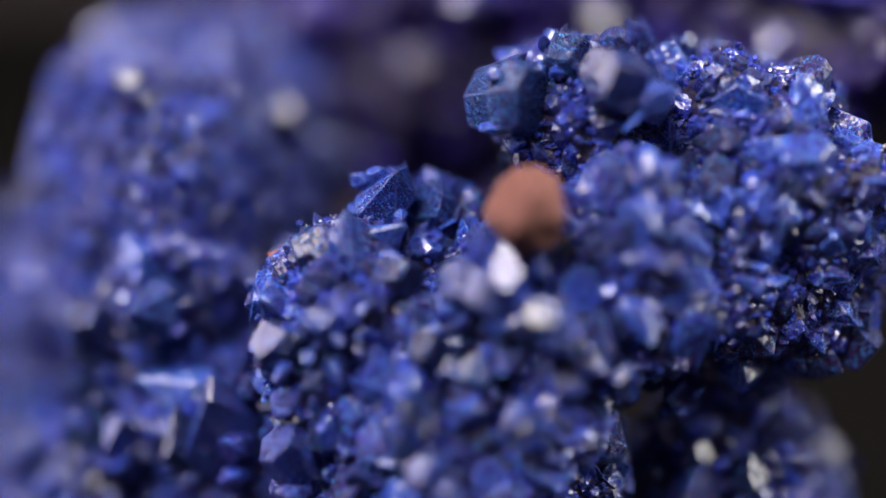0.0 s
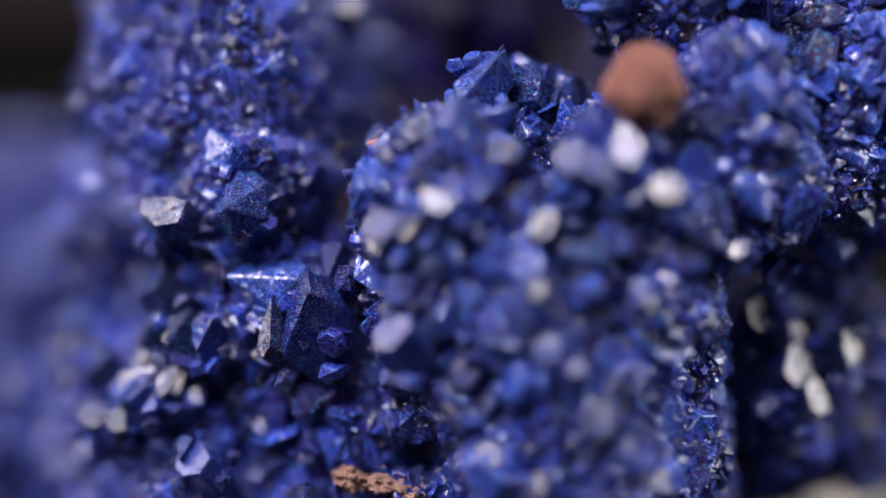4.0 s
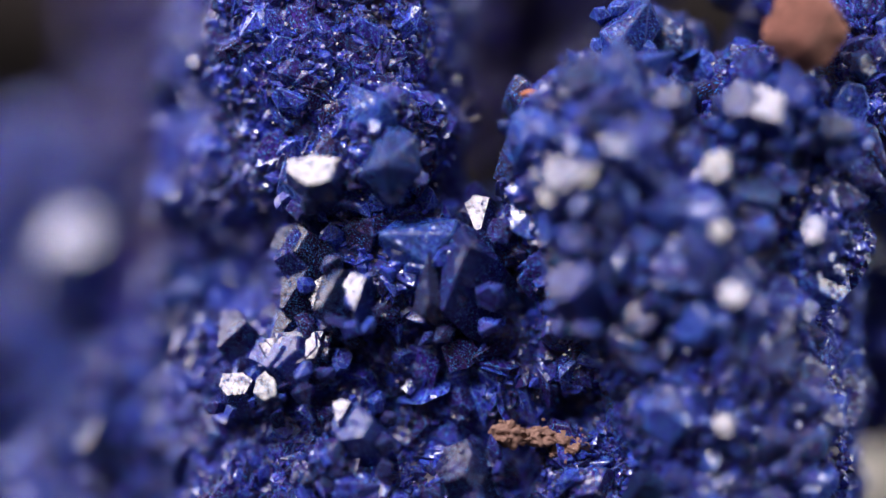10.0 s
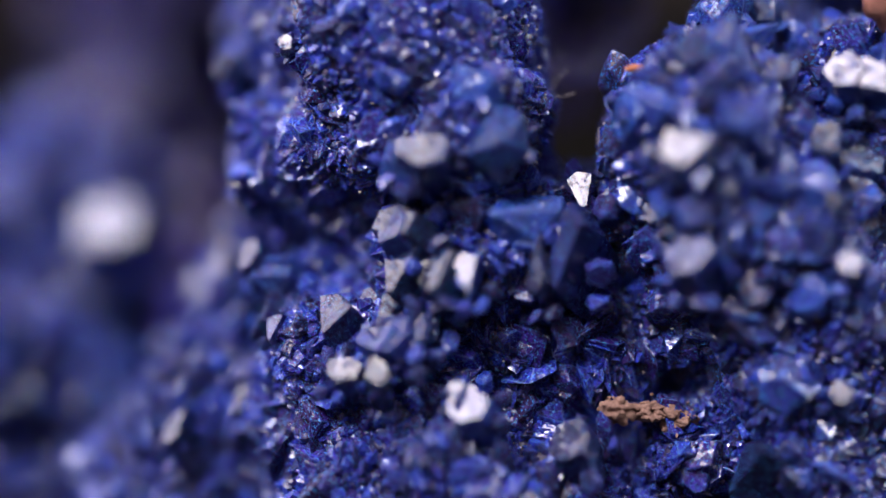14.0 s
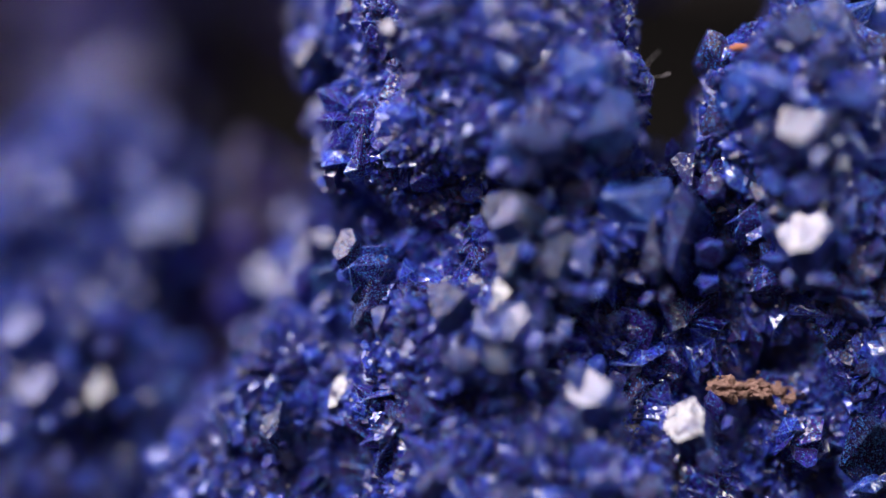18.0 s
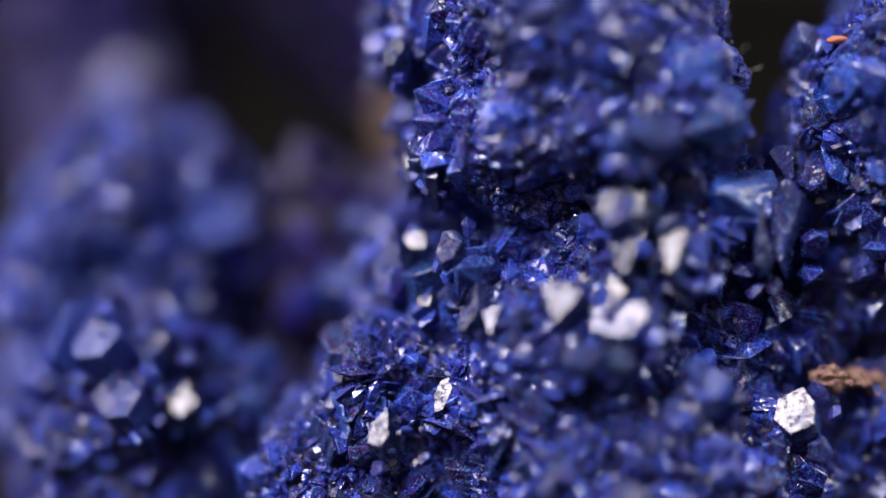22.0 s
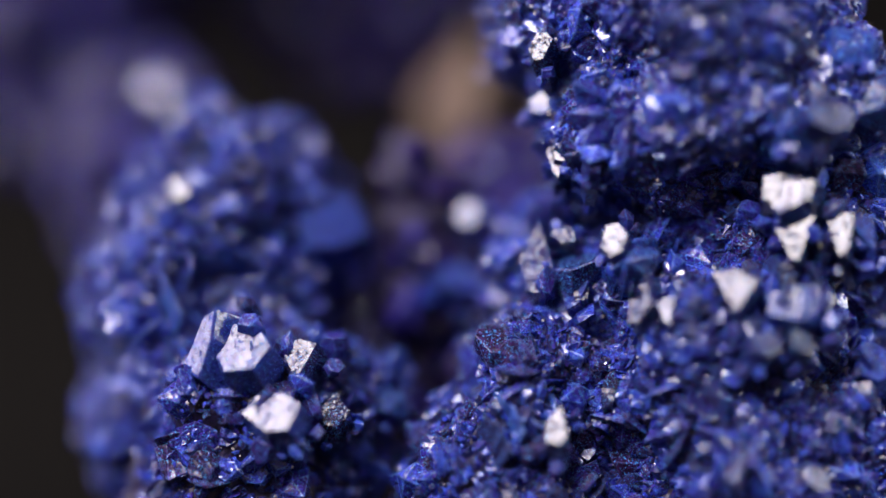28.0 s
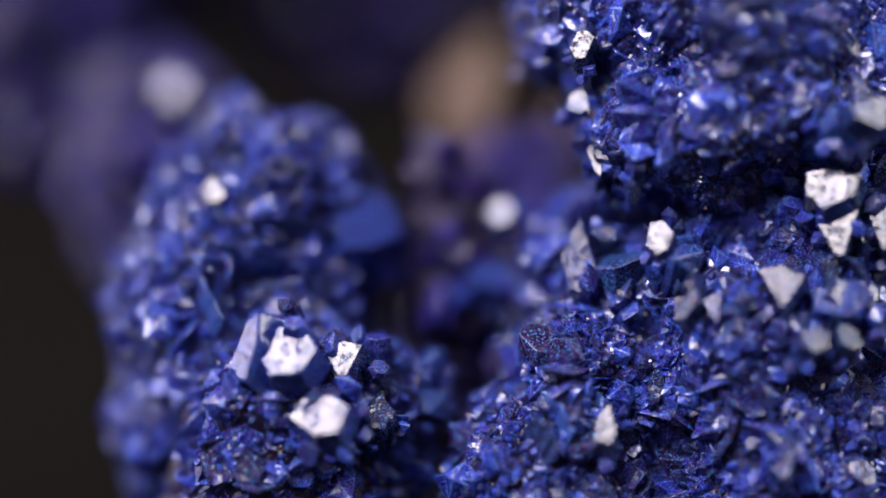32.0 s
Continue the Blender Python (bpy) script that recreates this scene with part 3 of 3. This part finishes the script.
facet("block", "back_pillar", 0, -19.29, 7.85, 23.03, -126, 38, 1.12, 1.19)
facet("block", "lobe", 0, -4.33, -17.19, 29.59, -77, 37, 0.87, 0.81)
facet("block", "back_wall", 0, 4.41, -10.20, 32.43, -84, 33, 0.98, 1.04)
facet("block", "shelf", 2, -8.60, -23.70, 18.90, -84, 42, 1.20, 2.00)
facet("block", "shelf", 4, -5.10, -23.40, 19.60, -83, 42, 1.10, 1.50)
facet("kite", "pillar", 0, -20.81, -16.79, 14.40, -115, 45, 0.96, 1.37)
facet("block", "pillar", 3, -21.80, -8.57, 22.23, -161, 25, 1.13, 1.55)
facet("kite", "pillar", 3, -22.88, -10.32, 20.51, -132, 42, 0.93, 1.10)
facet("trap", "lobe", 3, -13.19, -18.57, 22.16, -129, 40, 1.51, 0.93)
facet("trap", "shelf", 3, -12.56, -18.91, 21.04, -126, 41, 1.59, 0.78)
facet("tri", "lobe", 3, -13.43, -18.24, 21.81, -139, 38, 0.62, 1.23)
facet("trap", "shelf", 3, -12.58, -18.75, 21.09, -142, 44, 1.32, 0.82)
facet("kite", "lobe", 4, -13.49, -20.04, 22.28, -112, 44, 0.71, 1.30)
facet("block", "lobe", 0, -13.78, -17.95, 25.47, -142, 42, 0.80, 1.30)
facet("kite", "lobe", 3, -13.20, -17.06, 23.50, -142, 37, 0.97, 1.03)
facet("block", "lobe", 5, -11.99, -21.77, 26.67, -106, 37, 0.57, 0.63)
facet("kite", "shelf", 6, -15.50, -21.63, 14.34, -131, 45, 0.78, 1.38)
facet("block", "under_knob", 0, 11.04, -18.20, 18.51, -36, 25, 1.59, 2.10)
facet("block", "under_knob", 0, 10.73, -17.73, 19.51, -25, 23, 0.86, 1.07)
facet("block", "under_knob", 0, 9.62, -17.21, 19.93, -39, 29, 1.12, 1.32)
facet("kite", "under_knob", 0, 12.45, -17.58, 19.15, -29, 28, 1.12, 1.36)
facet("block", "under_knob", 0, 11.56, -18.39, 17.56, -33, 26, 0.94, 1.52)
big_crystal("wedge", "shelf", 3, -13.26, -19.93, 18.62, -113, 36, 3.06)
big_crystal("wedge", "shelf", 3, -12.43, -21.41, 19.53, -97, 53, 2.24)
facet("block", "shelf", 3, -13.45, -19.57, 17.90, -149, 31, 0.89, 1.50)
big_crystal("wedge", "shelf", 2, -11.82, -22.92, 17.79, -97, 71, 2.26)
big_crystal("wedge", "shelf", 4, -4.61, -24.21, 21.48, -97, 20, 3.06)
big_crystal("block", "lobe", 2, -8.18, -24.01, 23.32, -92, 34, 2.45)
big_crystal("wedge", "lobe", 2, -6.24, -23.79, 25.80, -103, 53, 2.04)
big_crystal("block", "knob", 0, 9.43, -17.06, 31.96, -81, 19, 2.25)
big_crystal("block", "knob", 0, 15.40, -17.31, 27.02, -57, 12, 2.23)
big_crystal("block", "column", 4, 5.59, -24.08, 23.60, -82, 23, 3.14)
big_crystal("wedge", "column", 3, 1.90, -24.12, 26.78, -55, 37, 2.45)
big_crystal("block", "column", 5, 2.90, -21.09, 27.66, -92, 27, 2.05)
facet("block", "pillar", 3, -18.45, -12.30, 19.17, -96, 38, 2.65, 2.16)
big_crystal("wedge", "pillar", 1, -19.70, -15.40, 15.70, -110, 50, 1.90)
facet("block", "slim_pillar", 0, -14.79, -14.16, 17.28, -102, 44, 1.45, 1.49)
facet("block", "shelf", 3, -11.81, -22.39, 18.33, -87, 39, 0.61, 0.70)
facet("block", "lobe", 4, -10.87, -21.93, 23.77, -84, 41, 0.78, 0.93)
facet("trap", "shelf", 2, -8.52, -24.58, 18.17, -85, 41, 1.84, 1.16)
facet("block", "column", 2, 4.59, -25.78, 22.26, -99, 37, 0.68, 0.76)
facet("block", "column", 4, 7.52, -24.31, 22.06, -105, 39, 0.79, 1.01)
facet("block", "column", 2, 5.13, -25.87, 20.40, -107, 37, 0.94, 1.06)
facet("block", "column", 1, 4.87, -26.07, 16.34, -103, 46, 0.86, 0.91)
big_crystal("block", "pillar", 2, -22.20, -11.46, 19.16, -142, -7, 1.46)
big_crystal("block", "pillar", 2, -20.48, -12.74, 16.95, -116, 23, 2.65)
big_crystal("block", "pillar", 3, -20.47, -10.69, 21.96, -114, 47, 1.93)

ridge("pillar", 3, (-21.16, -11.14, 21.38), (-18.06, -11.61, 19.98), 0.35, 0.050)
ridge("pillar", 3, (-21.44, -11.25, 20.78), (-17.64, -11.46, 19.75), 0.35, 0.050)
ridge("pillar", 2, (-24.08, -10.29, 18.52), (-23.73, -12.49, 16.81), 0.35, 0.050)
ridge("pillar", 2, (-23.47, -11.32, 18.46), (-20.93, -12.48, 18.11), 0.35, 0.050)
ridge("pillar", 2, (-24.09, -9.62, 18.66), (-22.69, -11.59, 18.91), 0.35, 0.050)
ridge("pillar", 2, (-22.26, -11.92, 18.70), (-20.39, -12.60, 17.65), 0.35, 0.050)
ridge("pillar", 3, (-22.15, -11.38, 19.59), (-19.24, -12.13, 18.90), 0.35, 0.050)
ridge("pillar", 2, (-23.55, -8.62, 19.53), (-22.46, -11.20, 19.51), 0.35, 0.050)
ridge("pillar", 2, (-20.69, -12.41, 18.03), (-18.41, -12.15, 16.90), 0.35, 0.050)
ridge("shelf", 6, (-16.76, -19.97, 14.99), (-16.51, -21.40, 14.09), 0.40, 0.080)
ridge("shelf", 6, (-16.21, -19.97, 15.14), (-16.05, -21.38, 14.23), 0.40, 0.080)
ridge("shelf", 6, (-17.40, -20.46, 14.43), (-17.06, -21.47, 13.60), 0.40, 0.080)
ridge("shelf", 6, (-15.35, -20.19, 15.14), (-15.24, -21.35, 14.35), 0.50, 0.080)


def lump(centre, half, seed, rough, mat, name, parent, label, sub=4):
    """An uneven stone about a centre, half axes in mm."""
    bm = bmesh.new()
    bmesh.ops.create_icosphere(bm, subdivisions=sub, radius=1)
    off = Vector((seed * 3.7, seed * 1.3, seed * 2.1))
    for v in bm.verts:
        d = v.co.normalized()
        k = 1 + rough * (noise.noise(d * 1.4 + off) + 0.5 * noise.noise(d * 3.1 + off) + 0.3 * noise.noise(d * 7 + off) + 0.15 * noise.noise(d * 15 + off))
        p = Vector(centre) + Vector((half[0] * d.x, half[1] * d.y, half[2] * d.z)) * k
        p.z = max(p.z, 0)
        v.co = p * MM
    me = bpy.data.meshes.new(name)
    bm.to_mesh(me)
    bm.free()
    for f in me.polygons:
        f.use_smooth = True
    me.materials.append(mat)
    return part(name, me, parent, label)


lump((-8.3, -3.6, 19.8), (1.25, 1.4, 3.3), 1, 0.45, MATRIX, "matrix_rock", specimen, "pale pinkish beige matrix rock")
lump((-6.0, -6.5, 18.0), (1.1, 1.1, 2.4), 2, 0.22, MATRIX, "matrix_rock", specimen, "pale pinkish beige matrix rock")
lump((9.9, -4.6, 8.8), (2.4, 2.4, 3.0), 3, 0.2, PALE, "matrix_rock", specimen, "whitish grey matrix rock")


def grain(centre, half, seed, mat, name, parent, label, rough=1.0, rounds=2):
    """A small angular, worn grain: a rough hull of a few corners."""
    rng = random.Random(seed)
    bm = bmesh.new()
    for k in range(16):
        d = Vector((rng.gauss(0, 1), rng.gauss(0, 1), rng.gauss(0, 1))).normalized()
        bm.verts.new((half[0] * d.x, half[1] * d.y, half[2] * d.z))
    bmesh.ops.convex_hull(bm, input=bm.verts)
    bmesh.ops.delete(bm, geom=[v for v in bm.verts if not v.link_faces], context="VERTS")
    bmesh.ops.subdivide_edges(bm, edges=bm.edges, cuts=5, use_grid_fill=True)
    for r in range(rounds):
        bmesh.ops.smooth_vert(bm, verts=bm.verts, factor=0.5, use_axis_x=True, use_axis_y=True, use_axis_z=True)
    size = sum(half) / 3
    for v in bm.verts:
        d = v.co / size + Vector((seed, 0, 0))
        v.co *= 1.06 + rough * (0.06 * noise.noise(d * 2.9) + 0.05 * noise.noise(d * 7.8) + 0.035 * noise.noise(d * 18.0))
        v.co = (v.co + Vector(centre)) * MM
    me = bpy.data.meshes.new(name)
    bm.to_mesh(me)
    bm.free()
    for f in me.polygons:
        f.use_smooth = rounds > 0
    me.materials.append(mat)
    return part(name, me, parent, label)


pebble = grain((7.15, -23.0, 28.05), (1.30, 1.20, 1.36), 14, PINK, "pebble", None, "worn pinkish brown sandstone grain caught among blue crystals", 2.3)
tagged(pebble, "worn pinkish brown sandstone grain caught among blue crystals", "pebble")
clay_rng = random.Random(31)
CLAY_LABEL = "patch of crumbly pale brown clay"
for number, (spot, half) in enumerate((((-1.75, -24.72, 15.48), (0.50, 0.42, 0.36)), ((-0.85, -24.62, 15.38), (0.52, 0.40, 0.26)), ((0.15, -24.50, 15.12), (0.55, 0.42, 0.38)))):
    lump(spot, half, 11 + number, 0.55, CLAY, "clay_patch", specimen, CLAY_LABEL, 5)
    for q in range(12):
        size = 0.04 + 0.16 * clay_rng.random() ** 2
        at = [c + clay_rng.gauss(0, 0.75) * k + d for c, k, d in zip(spot, half, (0.0, -0.12, 0.06))]
        grain(at, [size * clay_rng.uniform(0.6, 1.6) for axis in range(3)], clay_rng.randrange(900), CLAY, "clay_crumb", specimen, "crumb of pale brown clay", 3.0, 1)
grain((-0.95, -23.45, 26.02), (0.62, 0.45, 0.17), 41, RUST, "rust_stain", specimen, "orange rusty stain")


FIBRES = []


def fibre(a, b, thick, bend):
    """A stiff pale hair from a to b, in mm."""
    a, b = Vector(a), Vector(b)
    side = (b - a).cross(Vector((0.3, 1, 0.2))).normalized()
    other = (b - a).cross(side).normalized()
    verts, faces = [], []
    for k in range(9):
        u = k / 8
        c = a.lerp(b, u) + side * (bend * math.sin(u * math.pi))
        for q in range(5):
            ang = q * 2 * math.pi / 5
            verts.append((c + (side * math.cos(ang) + other * math.sin(ang)) * thick * (1 - 0.5 * u)) * MM)
    for k in range(8):
        for q in range(5):
            faces.append((k * 5 + q, k * 5 + (q + 1) % 5, k * 5 + 5 + (q + 1) % 5, k * 5 + 5 + q))
    ob = new("fibre", mesh_of("fibre", verts, faces, DUST))
    FIBRES.append(tagged(ob, "stiff pale hair caught between blue crystals", "fibre", "hairs between the crystals"))


fibre((-2.16, -22.59, 23.02), (-2.20, -22.39, 24.07), 0.012, 0.03)
fibre((-2.10, -22.13, 22.78), (-2.21, -21.88, 23.79), 0.012, 0.02)
fibre((-3.63, -21.14, 24.87), (-3.11, -20.95, 25.63), 0.016, 0.10)
fibre((-2.91, -21.60, 25.02), (-3.56, -21.72, 24.95), 0.016, 0.05)
fibre((-8.03, -22.95, 21.15), (-7.06, -22.82, 21.53), 0.015, 0.03)
fibre((-7.88, -22.63, 21.17), (-7.14, -22.54, 21.50), 0.015, 0.03)

# dust and glittering crumbs lie on the open skin
dust_rng = random.Random(77)
verts, faces = [], []
for title, swells in CLUSTERS.items():
    if title.startswith("back"):
        continue
    for p, n in skin_points(dust_rng, swells, 280 * len(swells), -0.1):
        size = 0.025 + 0.08 * dust_rng.random() ** 3
        m = stand(dust_rng, p, n, size, 1.0, 1.0 + 3.5 * dust_rng.random())
        base = len(verts)
        vs, fs = SHAPES[dust_rng.randrange(len(SHAPES))][:2]
        verts += [m @ Vector(v) for v in vs]
        faces += [[base + k for k in f] for f in fs]
tagged(part("dust", mesh_of("dust", verts, faces, DUST), specimen, "pale dust and crumbs"), kind="stuff")

# ---- the table and the black backdrop ----
bm = bmesh.new()
bmesh.ops.create_grid(bm, x_segments=24, y_segments=24, size=0.6)
me = bpy.data.meshes.new("table")
bm.to_mesh(me)
bm.free()
me.materials.append(CLOTH)
tagged(new("ground", me), "table top covered with black cloth", "table", kind="structure")


def motions():
    # the loose grain and the hairs ride on the stone
    for thing in (specimen, pebble, *FIBRES):
        walk(thing, [(t, pose(0, 0, 0, 0, 0, a)) for t, a in TURN_ROWS])


motions()
